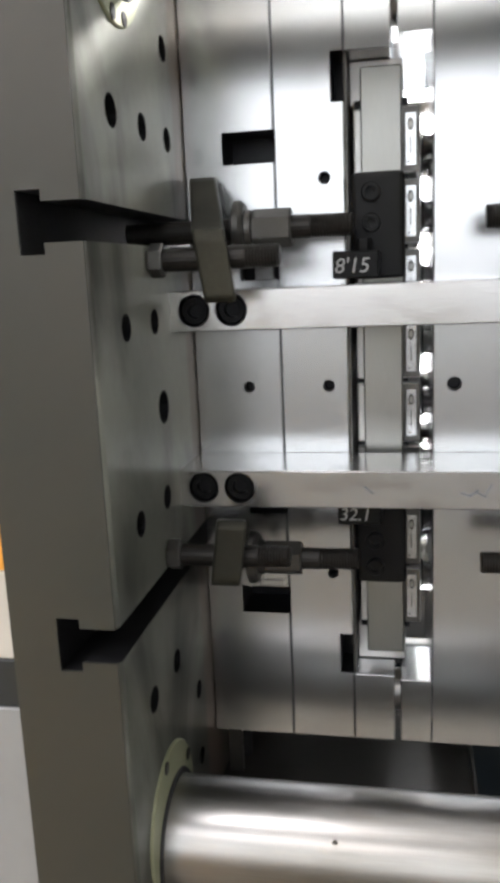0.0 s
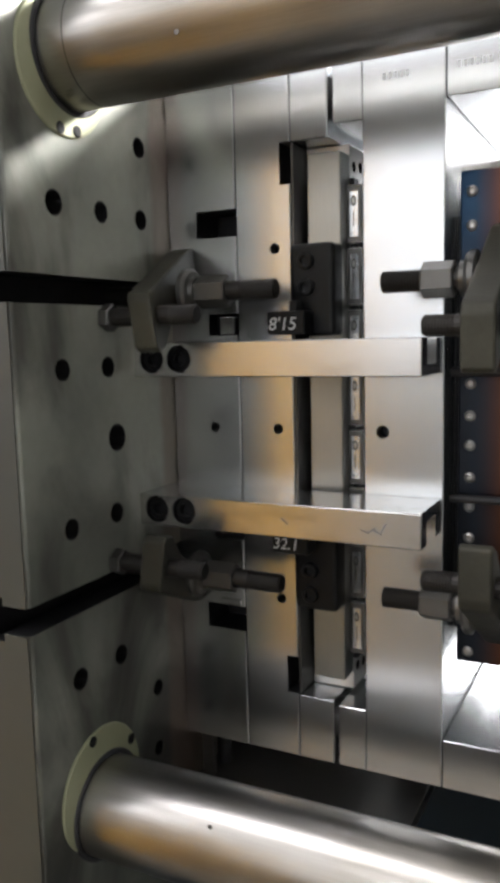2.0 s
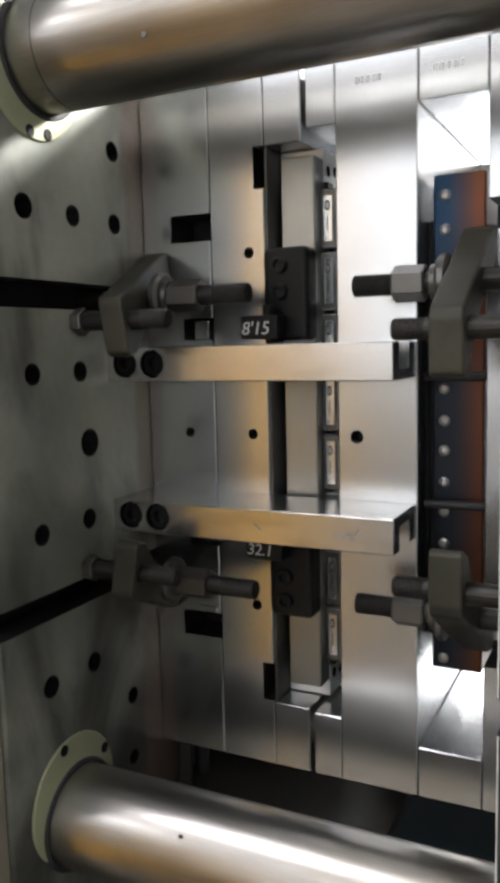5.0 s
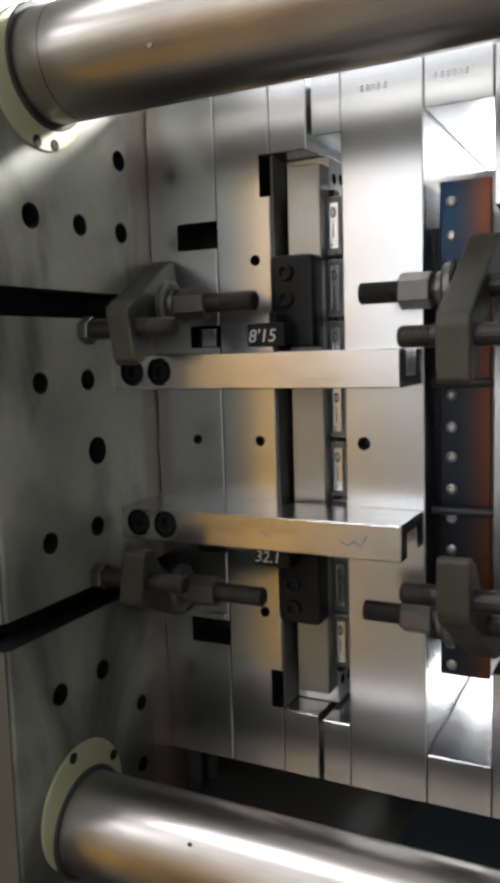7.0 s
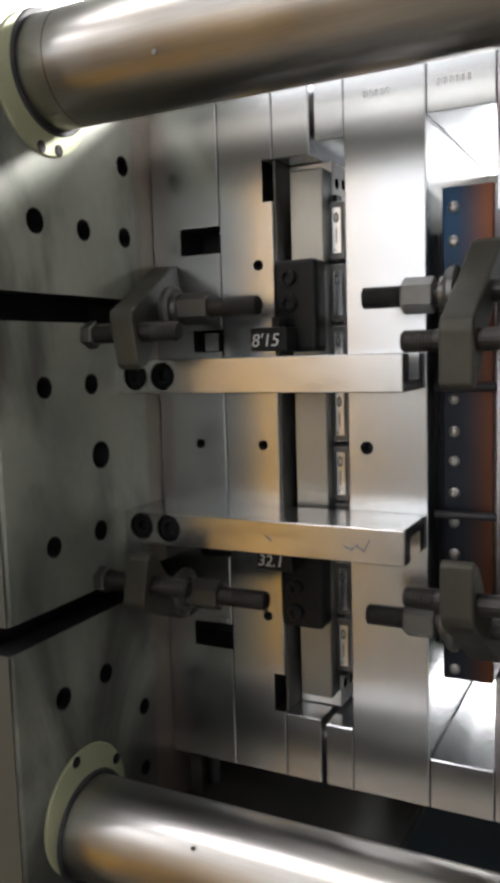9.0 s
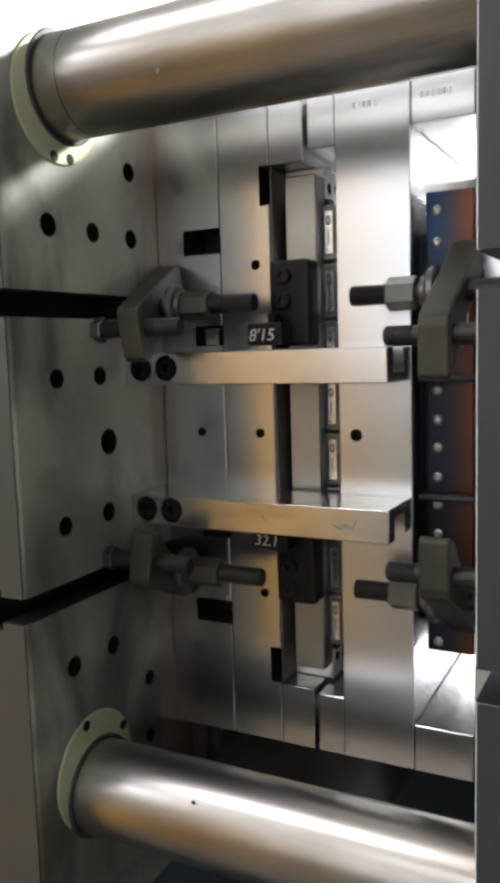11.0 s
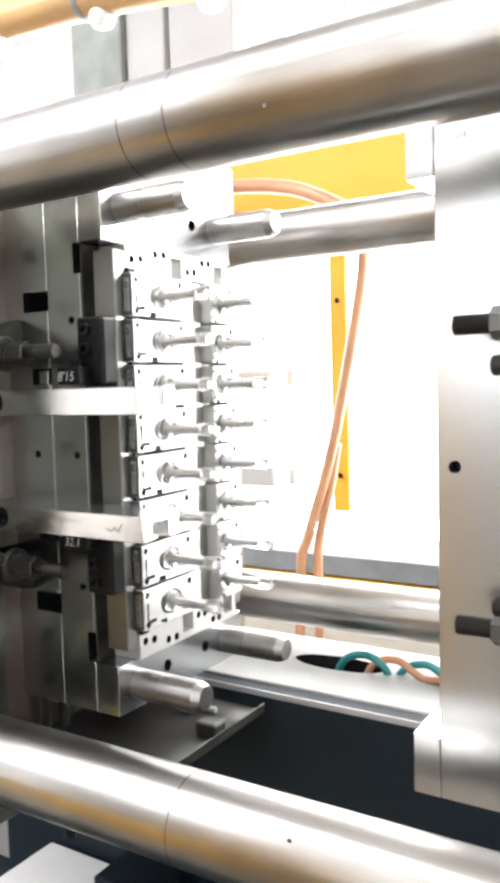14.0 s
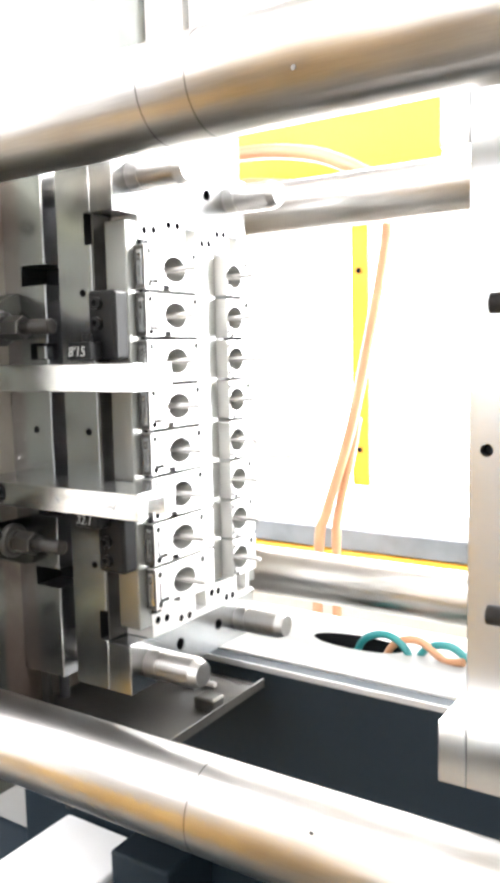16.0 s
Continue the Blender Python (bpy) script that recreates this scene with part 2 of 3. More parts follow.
def lathe(profile, centre, axis="x", sides=24, bm=None, smooth=True):
    """A solid of revolution: profile is (distance along the axis, radius)."""
    b = bmesh.new()
    rings = []
    for d, r in profile:
        if r < 1e-6:
            rings.append([b.verts.new((0, 0, d))])
        else:
            rings.append([b.verts.new((r * math.cos(2 * math.pi * k / sides), r * math.sin(2 * math.pi * k / sides), d)) for k in range(sides)])
    for p, q in zip(rings, rings[1:]):
        for k in range(sides):
            f = [p[k % len(p)], p[(k + 1) % len(p)], q[(k + 1) % len(q)], q[k % len(q)]]
            f = list(dict.fromkeys(f))
            if len(f) > 2:
                b.faces.new(f)
    if len(rings[0]) > 1:
        b.faces.new(rings[0][::-1])
    if len(rings[-1]) > 1:
        b.faces.new(rings[-1])
    for f in b.faces:
        f.smooth = smooth and len(f.verts) <= 4
    bmesh.ops.recalc_face_normals(b, faces=b.faces)
    for e in b.edges:
        if len(e.link_faces) == 2 and e.calc_face_angle(0) > radians(17):
            e.smooth = False
    bmesh.ops.transform(b, matrix=Matrix.Translation(centre) @ AXIS[axis], verts=b.verts)
    return joined(bm, b)


def rod(a, z, r, centre, axis="x", sides=24, bevel=0.001, bm=None):
    """A round bar from a to z along the axis."""
    return lathe([(a, r - bevel), (a + bevel, r), (z - bevel, r), (z, r - bevel)], centre, axis, sides, bm)


def thread(a, z, r, centre, axis="x", pitch=0.002, bm=None):
    """A threaded bar: fine grooves along its length."""
    prof, d = [(a, r - 0.0015), (a + 0.0015, r)], a + 0.0015
    while d < z - 2 * pitch:
        prof += [(d + pitch * 0.5, r - 0.0011), (d + pitch, r)]
        d += pitch
    prof += [(z, r)]
    return lathe(prof, centre, axis, 20, bm)


def tube(points, r, sides=10, bm=None):
    """A round hose along a smooth line through the points."""
    pts = [Vector(p) for p in points]
    line = []
    for i in range(len(pts) - 1):
        p0, p1, p2, p3 = pts[max(i - 1, 0)], pts[i], pts[i + 1], pts[min(i + 2, len(pts) - 1)]
        for k in range(8):
            t = k / 8
            line.append(0.5 * (2 * p1 + (p2 - p0) * t + (2 * p0 - 5 * p1 + 4 * p2 - p3) * t * t + (3 * p1 - p0 - 3 * p2 + p3) * t ** 3))
    line.append(pts[-1])
    b = bmesh.new()
    rings = []
    for i, p in enumerate(line):
        way = (line[min(i + 1, len(line) - 1)] - line[max(i - 1, 0)]).normalized()
        side = way.cross(Vector((0.31, 0.9, 0.17))).normalized()
        up = side.cross(way)
        rings.append([b.verts.new(p + r * (math.cos(2 * math.pi * k / sides) * side + math.sin(2 * math.pi * k / sides) * up)) for k in range(sides)])
    for p, q in zip(rings, rings[1:]):
        for k in range(sides):
            b.faces.new((p[k], p[(k + 1) % sides], q[(k + 1) % sides], q[k])).smooth = True
    b.faces.new(rings[0][::-1])
    b.faces.new(rings[-1])
    bmesh.ops.recalc_face_normals(b, faces=b.faces)
    return joined(bm, b)


def thing(name, base, label, category, group=""):
    ob = new(name)
    ob.empty_display_size = 0.02
    ob.location = base
    return tagged(ob, label, category, group)


def origin(ob):
    return Vector(ob.location) + (origin(ob.parent) if ob.parent else Vector())


def part(name, bm, mat, parent, label="", kind=""):
    """Links a bmesh, modelled in place, as one mesh under a thing or under a part."""
    data = bpy.data.meshes.new(name)
    bm.transform(Matrix.Translation(-origin(parent)))
    bm.to_mesh(data)
    bm.free()
    data.materials.append(mat)
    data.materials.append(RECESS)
    ob = new(name, data)
    ob.parent = parent
    return tagged(ob, label, kind=kind)


def setting(name, bm, mat, label, category):
    data = bpy.data.meshes.new(name)
    bm.to_mesh(data)
    bm.free()
    data.materials.append(mat)
    return tagged(new(name, data), label, category, kind="structure")


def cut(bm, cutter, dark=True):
    """bm less the cutter's solids; dark: shade is painted on the cut faces."""
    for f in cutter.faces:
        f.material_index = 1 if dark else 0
    made = []
    for b in (bm, cutter):
        bmesh.ops.recalc_face_normals(b, faces=b.faces)
        data = bpy.data.meshes.new("cut")
        b.to_mesh(data)
        b.free()
        made.append(new("cut", data))
    mod = made[0].modifiers.new("cut", "BOOLEAN")
    mod.operation, mod.solver, mod.object = "DIFFERENCE", "EXACT", made[1]
    bpy.context.view_layer.update()
    data = bpy.data.meshes.new_from_object(made[0].evaluated_get(bpy.context.evaluated_depsgraph_get()))
    out = bmesh.new()
    out.from_mesh(data)
    for ob in made:
        old = ob.data
        bpy.data.objects.remove(ob)
        bpy.data.meshes.remove(old)
    bpy.data.meshes.remove(data)
    return out


def socket_screw(centre, r, axis, out, parent, name="socket_screw", mat=None):
    """A cap screw with a hexagon socket; out is +1 or -1 along its axis, the head's top at centre."""
    h = r * 1.1
    prof = [(-h, r), (-0.0008, r), (0, r - 0.0008), (0, r * 0.56), (-h * 0.5, r * 0.52), (-h * 0.55, 0)]
    if out < 0:
        prof = [(-d, q) for d, q in prof]
    return part(name, lathe(prof, centre, axis, 18, smooth=False), mat or BLACK, parent)


def hexagon(a, z, flats, centre, axis="x", bm=None):
    r = flats / math.sqrt(3)
    return lathe([(a, r * 0.93), (a + 0.0012, r), (z - 0.0012, r), (z, r * 0.93)], centre, axis, 6, bm, smooth=False)


# ---- room ----
setting("floor", box(-5, 5, -5, 5, -0.1, 0.0), FLOOR, "pale tan painted concrete workshop floor", "floor")
setting("ceiling", box(-5, 5, -5, 5, 3.6, 3.7), WALL, "plain white workshop ceiling", "ceiling")
setting("wall_south", box(-5, 5, -4.2, -4.1, 0, 3.6), WALL, "plain white painted workshop wall", "wall")
setting("wall_north", box(-5, 5, 2.6, 2.7, 0, 3.6), WALL, "plain white painted workshop wall", "wall")
setting("wall_west", box(-4.6, -4.5, -4.2, 2.7, 0, 3.6), WALL, "plain white painted workshop wall", "wall")
setting("wall_east", box(4.5, 4.6, -4.2, 2.7, 0, 3.6), WALL, "plain white painted workshop wall", "wall")

# unseen glowing panel, added as front fill for the steel plates
setting("glow_panel_front", box(-3.8, 1.3, -4.098, -4.09, 1.4, 3.5), FRONT_FILL, "unseen glowing panel added high behind the camera", "window")

# unseen glowing panel, added for the opened plates to reflect
setting("glow_panel_left", box(-4.45, -2.75, -4.098, -4.09, 0.1, 1.74), LEFT_FILL, "unseen glowing panel added to brighten the left plates", "gate")
# unseen band added to darken what the lower steel reflects
setting("wall_band", box(-2.74, 4.4, -4.099, -4.092, 0.0, 1.25), MID_GREY, "unseen grey band added to darken the lower reflections", "dado")

# unseen blocks added behind the camera for dark and orange reflections in the steel
nb = thing("reflected_blocks", (-1.4, -2.4, 0), "unseen dark block and orange panel added for the steel to reflect", "machine")
part("dark_reflected_block", box(-1.85, -1.09, -3.0, -2.0, 0, 1.9, 0.02), DARK_BLOCK, nb)
part("orange_reflected_panel", box(-1.05, -0.98, -2.9, -2.0, 0, 2.3, 0.02), AMBER, nb, "unseen orange panel added for its reflection in the steel")
# unseen sheet added for the orange reflections in the tie bars
rail = thing("low_reflected_sheet", (-0.8, -1.07, 0), "unseen low orange sheet added for the tie bars to reflect", "machine guard")
part("orange_sheet", box(-1.25, -0.55, -1.09, -1.05, 0.12, 0.82, 0.01), AMBER, rail)
for x in (-1.2, -0.6):
    part("sheet_foot", box(x, x + 0.05, -1.12, -1.02, 0.0, 0.1195, 0.004), DARK_BLOCK, rail)

# ---- machine bed and far side ----
bed = thing("machine_bed", (-0.2, 0.13, 0), "slate blue machine bed below the mould with pale rails", "machine bed")
part("front_beam", box(-1.4, 0.9, -0.34, -0.3, 0.0, 0.5, 0.004), SLATE, bed)
part("bed_post", box(-0.462, -0.36, 0.12, 0.2195, 0.5505, 0.70, 0.004), SLATE, bed)
part("inner_panel", box(-0.75, 0.24, 0.22, 0.26, 0.5505, 0.962, 0.002), SLATE, bed, "slate blue sheet steel panel with a pale edge")
part("panel_edge", box(-0.75, 0.24, 0.218, 0.2205, 0.9625, 0.970), GREY, bed)
well = rod(0.90, 1.0, 0.027, (0, 0, 0), "z", 32)
well.transform(Matrix.Translation((-0.2, 0.372, 0)) @ Matrix.Diagonal((2.6, 1, 1, 1)))
part("rail", cut(box(-0.9, 0.24, 0.2605, 0.465, 0.5505, 0.965, 0.003), well), MID_GREY, bed, "grey painted steel rail with an oval cable hole")
part("lower_pan", box(-1.2, 0.9, -0.299, 0.549, 0.50, 0.55, 0.004), SLATE, bed)
part("back_beam", box(-1.4, 0.9, 0.55, 0.60, 0.0, 0.90, 0.004), GREY, bed)

# far guard with its bright pane
setting("window_1", box(-1.9, 1.2, 1.2, 1.21, 0.985, 2.2), PANE, "bright milky window pane of the far guard", "window")
guard = thing("far_guard", (-0.4, 1.15, 0), "pale far machine guard with a grey sill and orange edge", "machine guard")
part("sill", box(-1.9, 1.2, 1.0, 1.18, 0.925, 0.975, 0.004), material("blue_grey_paint", (0.2, 0.22, 0.24), 0.5), guard)
part("orange_edge", box(-1.9, 1.2, 0.99, 1.17, 0.90, 0.922, 0.003), YELLOW, guard)
part("lower_panel", box(-1.9, 1.2, 1.02, 1.15, 0.0, 0.895, 0.004), CREAM, guard)
for z in (1.386, 1.135):
    h = part("grip", box(-0.905, -0.735, 1.12, 1.15, z - 0.028, z + 0.028, 0.008), GREY, guard, "pale grey moulded door grip")
    part("grip_latch", box(-0.695, -0.672, 1.12, 1.15, z - 0.02, z + 0.024, 0.005), GREY, h)
post = thing("grey_post", (-0.92, 0.95, 1.95), "grey sheet steel post hanging behind the tie bars", "post")
part("post_body", box(-1.168, -1.008, 0.9, 1.0, 1.9, 3.6, 0.006), material("sage_grey_paint", (0.27, 0.29, 0.27), 0.5), post)
part("post_web", box(-1.006, -0.892, 0.92, 1.0, 1.9, 3.6, 0.004), GREY, post)
part("post_flange", box(-0.884, -0.70, 0.93, 1.0, 1.9, 3.6, 0.006), GREY, post)
tall = thing("cream_upright", (-0.6, 1.0, 1.9), "narrow cream painted upright of the far guard", "upright")
part("upright_body", box(-0.626, -0.576, 0.95, 1.0, 1.9, 3.6, 0.005), CREAM, tall)
part("edge_strip", box(-0.437, -0.43, 0.95, 1.0, 1.9, 3.6), MID_GREY, tall)
cov = part("top_cover", box(-0.95, -0.25, 0.86, 0.9, 1.70, 1.93, 0.004), YELLOW, guard, "bright yellow sheet steel cover")
part("cover_arm", box(-0.62, -0.58, 0.9005, 1.199, 1.86, 1.90), GREY, cov)
flat = part("flat_bar", box(-0.475, -0.435, 0.93, 0.945, 1.09, 1.72, 0.003), YELLOW, guard, "thin yellow flat bar")
for z in (1.17, 1.55):
    part("rivet", lathe([(0, 0.006), (0.003, 0.004)], (-0.455, 0.926, z), "y", 10), BLACK, flat)
for k, (pts, r) in enumerate((
        ([(-0.33, 0.8, 1.70), (-0.345, 0.8, 1.55), (-0.41, 0.8, 1.25), (-0.47, 0.8, 1.06), (-0.49, 0.8, 0.975), (-0.5, 0.8, 0.6), (-0.5, 0.8, 0.0)], 0.011),
        ([(-0.41, 0.82, 1.25), (-0.43, 0.82, 1.15), (-0.455, 0.82, 1.05), (-0.46, 0.82, 0.975), (-0.46, 0.82, 0.6), (-0.46, 0.82, 0.0)], 0.010))):
    hose = thing("hanging_hose", pts[-1], "amber rubber hose hanging behind the far tie bars", "hose", "hanging hoses")
    part("hose_line", tube(pts, r), HOSE, hose)
for dz in (0.0, -0.06):
    hose = thing("drooping_hose", (-0.3, 0.7, 1.68), "amber hose sagging below the yellow cover", "hose", "drooping hoses")
    part("hose_line", tube([(-0.9, 0.855, 1.76 + dz / 2), (-0.75, 0.74, 1.75 + dz), (-0.6, 0.70, 1.765 + dz), (-0.42, 0.68, 1.735 + dz), (-0.28 + dz, 0.66, 1.665)], 0.014), HOSE, hose)
for k, (x, mat, lab) in enumerate(((0.0, TEAL, "teal air hose looped beside the bed rail"), (0.045, HOSE, "orange air hose looped beside the bed rail"), (0.09, TEAL, "teal air hose looped beside the bed rail"))):
    loop = thing("looped_hose", (x - 0.12, 0.42, 0.93), lab, "hose", "looped hoses")
    part("hose_line", tube([(x - 0.21, 0.372, 0.93), (x - 0.19, 0.372, 0.972), (x - 0.155, 0.37, 0.985), (x - 0.125, 0.365, 0.972)] + [(x - 0.11, 0.362, 0.966 if x > 0.01 else 0.94), (x - 0.085, 0.355, 0.972 if x > 0.01 else 0.93)], 0.0055), mat, loop)

# ---- tie bars ----
R = 0.040
for name, y, z, rings in (("near_lower", -0.128, 1.000, (-0.101,)), ("near_upper", -0.128, 1.588, (-0.124, -0.078)), ("far_upper", 0.43, 1.600, ()), ("far_lower", 0.43, 1.034, (0.13, 0.15, 0.165))):
    r = R if y < 0 else 0.038
    bar = thing("tie_bar", (0, y, z), "polished chrome steel tie bar with fine ring marks" if rings else "polished chrome steel tie bar", "tie bar", "tie bars")
    part("bar", rod(-1.6, 1.3, r, (0, y, z), "x", 64), CHROME, bar)
    for x in rings:
        part("ring_mark", lathe([(-0.0006, r + 0.0001), (0.0006, r + 0.0001)], (x, y, z), "x", 48), NUT, bar)
    if y < 0:
        mark = Vector((0.012, -0.158, 1.028)) if z < 1.3 else Vector((0.011, -0.161, 1.573))
        c = Vector((mark.x, y, z))
        n = (mark - c).normalized()
        part("nick", lathe([(-0.0012, 0.0019), (0.0003, 0.0014)], c + n * r, "y", 8), NUT, bar)

# ---- platens ----
FACE = -0.104
HOLES = ((-0.154, 1.479, 0.0095), (-0.098, 1.479, 0.0085), (-0.043, 1.479, 0.0085), (-0.042, 1.538, 0.0085), (-0.154, 1.358, 0.0085), (-0.090, 1.300, 0.0115),
         (-0.153, 1.237, 0.0085), (-0.095, 1.238, 0.0085), (-0.152, 1.117, 0.009), (-0.098, 1.117, 0.0085), (-0.047, 1.009, 0.007), (-0.045, 1.066, 0.0075), (-0.098, 1.358, 0.0085))


def platen(name, face, way, label):
    """A platen with T-slots, tapped holes and bores for the tie bars; way is +1 if it looks along +x."""
    t = 0.068 if way > 0 else 0.25
    back = face - way * t
    ob = thing(name, ((face + back) / 2, 0.15, 0.86), label, "machine platen")
    b = box(min(face, back), max(face, back), -0.205, 0.51, 0.86, 1.74, 0.003)
    c = bmesh.new()
    for z in (1.417, 1.180):
        s = sorted((face + way * 0.01, face - way * 0.0232))
        box(*s, -0.3, 0.6, z - 0.0105, z + 0.0105, bm=c)
    d = bmesh.new()
    for z in (1.417, 1.180):
        s = sorted((face - way * 0.023, face - way * 0.037))
        box(*s, -0.3, 0.6, z - 0.0165, z + 0.0165, bm=d)
    e = bmesh.new()
    for y, z in ((-0.128, 1.0), (-0.128, 1.588), (0.43, 1.6), (0.43, 1.034)):
        rod(-0.6, 0.6, 0.0425, (face, y, z), "x", 40, bm=e)
    for y, z, r in HOLES:
        rod(-0.03, 0.03, r, (face, y, z), "x", 16, bm=e)
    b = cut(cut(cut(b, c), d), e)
    # unseen fixed face is made pale to brighten the moving platen's reflection
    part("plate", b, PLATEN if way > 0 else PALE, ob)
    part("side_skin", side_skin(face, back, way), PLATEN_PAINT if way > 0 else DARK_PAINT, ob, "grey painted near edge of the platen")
    if way > 0:
        for z0, z1, mat in ((1.285, 1.70, DARK_PAINT), (1.222, 1.2845, ORANGE), (1.166, 1.2215, CREAM), (1.134, 1.1655, DARK_PAINT), (0.90, 1.1335, MID_GREY)):
            part("back_cover", box(back - 0.14, back - 0.0005, -0.200, -0.190, z0, z1, 0.001, 1), mat, ob, "painted cover strip behind the platen")
        for y, z in ((-0.128, 1.0), (-0.128, 1.588)):
            fy, fz, fr = (y - 0.009, z - 0.011, 0.050) if z > 1.3 else (y - 0.004, z + 0.017, 0.051)
            ring = part("bush_flange", cut(rod(-0.001, 0.002, fr, (face, fy, fz), "x", 40), rod(-0.02, 0.02, 0.0425, (face, y, z), "x", 40)), DISC, ob, "yellow-green tie bar bush flange")
            part("wiper_seal", cut(rod(-0.012, 0.0032, 0.0445, (face, y, z), "x", 40), rod(-0.02, 0.03, 0.0405, (face, y, z), "x", 40)), RUBBER, ring)
            for a in ((165, 190) if z > 1.3 else (345, 60)):
                part("flange_screw", rod(0.0015, 0.0026, 0.0045, (face, fy + (fr - 0.0055) * math.sin(radians(a)), fz + (fr - 0.005) * math.cos(radians(a))), "x", 12), BLACK, ring)
    return ob


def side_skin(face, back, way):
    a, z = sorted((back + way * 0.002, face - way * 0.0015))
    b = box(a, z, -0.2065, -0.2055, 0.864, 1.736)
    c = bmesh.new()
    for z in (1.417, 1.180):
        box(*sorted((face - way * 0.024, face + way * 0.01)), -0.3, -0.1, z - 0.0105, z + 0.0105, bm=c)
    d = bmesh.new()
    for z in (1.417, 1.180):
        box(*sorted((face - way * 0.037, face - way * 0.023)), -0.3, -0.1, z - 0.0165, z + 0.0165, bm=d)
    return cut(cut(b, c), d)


moving_platen = platen("moving_platen", FACE, 1, "grey steel moving platen with T-slots and tapped holes")
fixed_platen = platen("fixed_platen", 0.237, -1, "grey painted fixed platen with T-slots")

# ---- mould, moving half ----
Z0, Z1, DEPTH = 1.004, 1.604, 0.255
ROWS_Z = [1.300 + (3.5 - k) * 0.0508 for k in range(8)]
COLS_Y = (0.076, 0.195)
PILLARS = ((0.037, 1.031), (0.037, 1.576), (0.220, 1.031), (0.220, 1.576))
half = thing("moving_mould_half", (-0.07, 0.1275, Z0), "ground steel mould half with guide pillars and core pins", "mould half")
b = box(FACE + 0.0005, -0.0365, 0, DEPTH, Z0, Z1, 0.0008, 1)
c = bmesh.new()
for z0, z1 in ((1.465, 1.488), (1.113, 1.136)):
    box(-0.075, -0.02, -0.02, 0.04, z0, z1, bm=c)
for z0, z1 in ((1.381, 1.400), (1.198, 1.217)):
    box(-0.065, -0.02, -0.02, 0.015, z0, z1, bm=c)
rod(-0.02, 0.012, 0.0045, (-0.062, 0, 1.300), "y", 16, bm=c)
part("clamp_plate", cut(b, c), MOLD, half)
for y, z in PILLARS:
    part("guide_pillar", lathe([(-0.09, 0.0175), (0.085, 0.0175), (0.0855, 0.0168), (0.087, 0.0168), (0.0875, 0.0175), (0.132, 0.0175), (0.142, 0.0135)], (0, y, z), "x", 32), PIN, half, "polished round guide pillar")
part("drain_hose", rod(0.80, 1.0035, 0.007, (-0.09, 0.05, 0), "z", 12), RUBBER, half)
for y in COLS_Y:
    for z in ROWS_Z:
        part("core_pin", lathe([(-0.04, 0.0065), (0.072, 0.0065), (0.076, 0.0030), (0.118, 0.0028), (0.120, 0.0016)], (0, y, z), "x", 14), PIN, half)
for y, z in ((0.06, 1.5), (0.06, 1.44), (0.06, 1.2), (0.06, 1.14), (0.06, 1.33), (0.06, 1.27)):
    part("ejector_sleeve", rod(-0.045, -0.034 + 0.04, 0.012, (0, y, z), "x", 20), PIN, half)
for z0, z1, up in ((1.348, 1.376, 1), (1.221, 1.248, -1)):
    b = box(-0.105, 0.141, -0.061, -0.0005, z0, z1, 0.0008, 1)
    c = box(0.118, 0.16, -0.046, -0.018, *((z0 + 0.008, z1 + 0.01) if up > 0 else (z0 - 0.01, z1 - 0.008)))
    b = cut(b, c, False)
    c = bmesh.new()
    zc = z0 + 0.0145
    for x in (-0.087, -0.0605):
        rod(-0.08, -0.053, 0.0115, (x, 0, zc), "y", 24, bm=c)
    bar = part("latch_bar", cut(b, c), BAR, half, "ground steel latch bar with a slotted end")
    for x in (-0.087, -0.0605):
        socket_screw((x, -0.0585, zc), 0.0098, "y", -1, bar)

part("slot_block", box(-0.054, -0.0395, -0.001, 0.012, 1.3812, 1.397, 0.0008, 1), MOLD, half, "small bright block in the slot")
part("slot_strip", box(-0.060, -0.0395, -0.001, 0.012, 1.1365, 1.1425, 0.0008, 1), MOLD, half)
for k, (x, z, tilt) in enumerate(((0.098, 1.232, 20), (0.103, 1.233, -35), (0.108, 1.232, 25), (0.113, 1.236, -60), (0.032, 1.2345, 40))):
    b = box(-0.004, 0.004, -0.0001, 0.0001, -0.0004, 0.0004)
    b.transform(pose(x, -0.0613, z, 0, tilt, 0))
    part("pen_stroke", b, PEN, half, "faint blue pen mark")

# ---- mould, stripper half ----
strip = thing("stripper_plate", (0.005, 0.1275, Z0), "ground steel stripper plate with slides and split inserts", "mould plate")
b = box(-0.0355, 0.0148, 0, DEPTH, Z0, Z1, 0.0008, 1)
c = bmesh.new()
for z in (1.452, 1.300, 1.149):
    rod(-0.02, 0.014, 0.0046, (0.0, 0, z), "y", 16, bm=c)
box(0.0055, 0.03, -0.02, 0.035, 1.503, 1.537, bm=c)
box(0.0045, 0.03, -0.02, 0.035, 1.063, 1.097, bm=c)
for y, z in PILLARS:
    rod(-0.1, 0.1, 0.0178, (0, y, z), "x", 32, bm=c)
part("carrier_plate", cut(b, c), MOLD, strip)
for z0, z1, zp in ((Z0, 1.062, 1.031), (1.536, Z1, 1.576)):
    b = box(0.0155, 0.048, 0, DEPTH, z0, z1, 0.0008, 1)
    d = bmesh.new()
    for y in (0.037, 0.220):
        rod(-0.1, 0.1, 0.0178, (0, y, zp), "x", 32, bm=d)
    for y in (0.09, 0.17):
        rod(0.03, 0.06, 0.0075, (0, y, zp + (0.005 if zp < 1.3 else 0)), "x", 16, bm=d)
    part("slide_frame", cut(b, d), MOLD, strip)
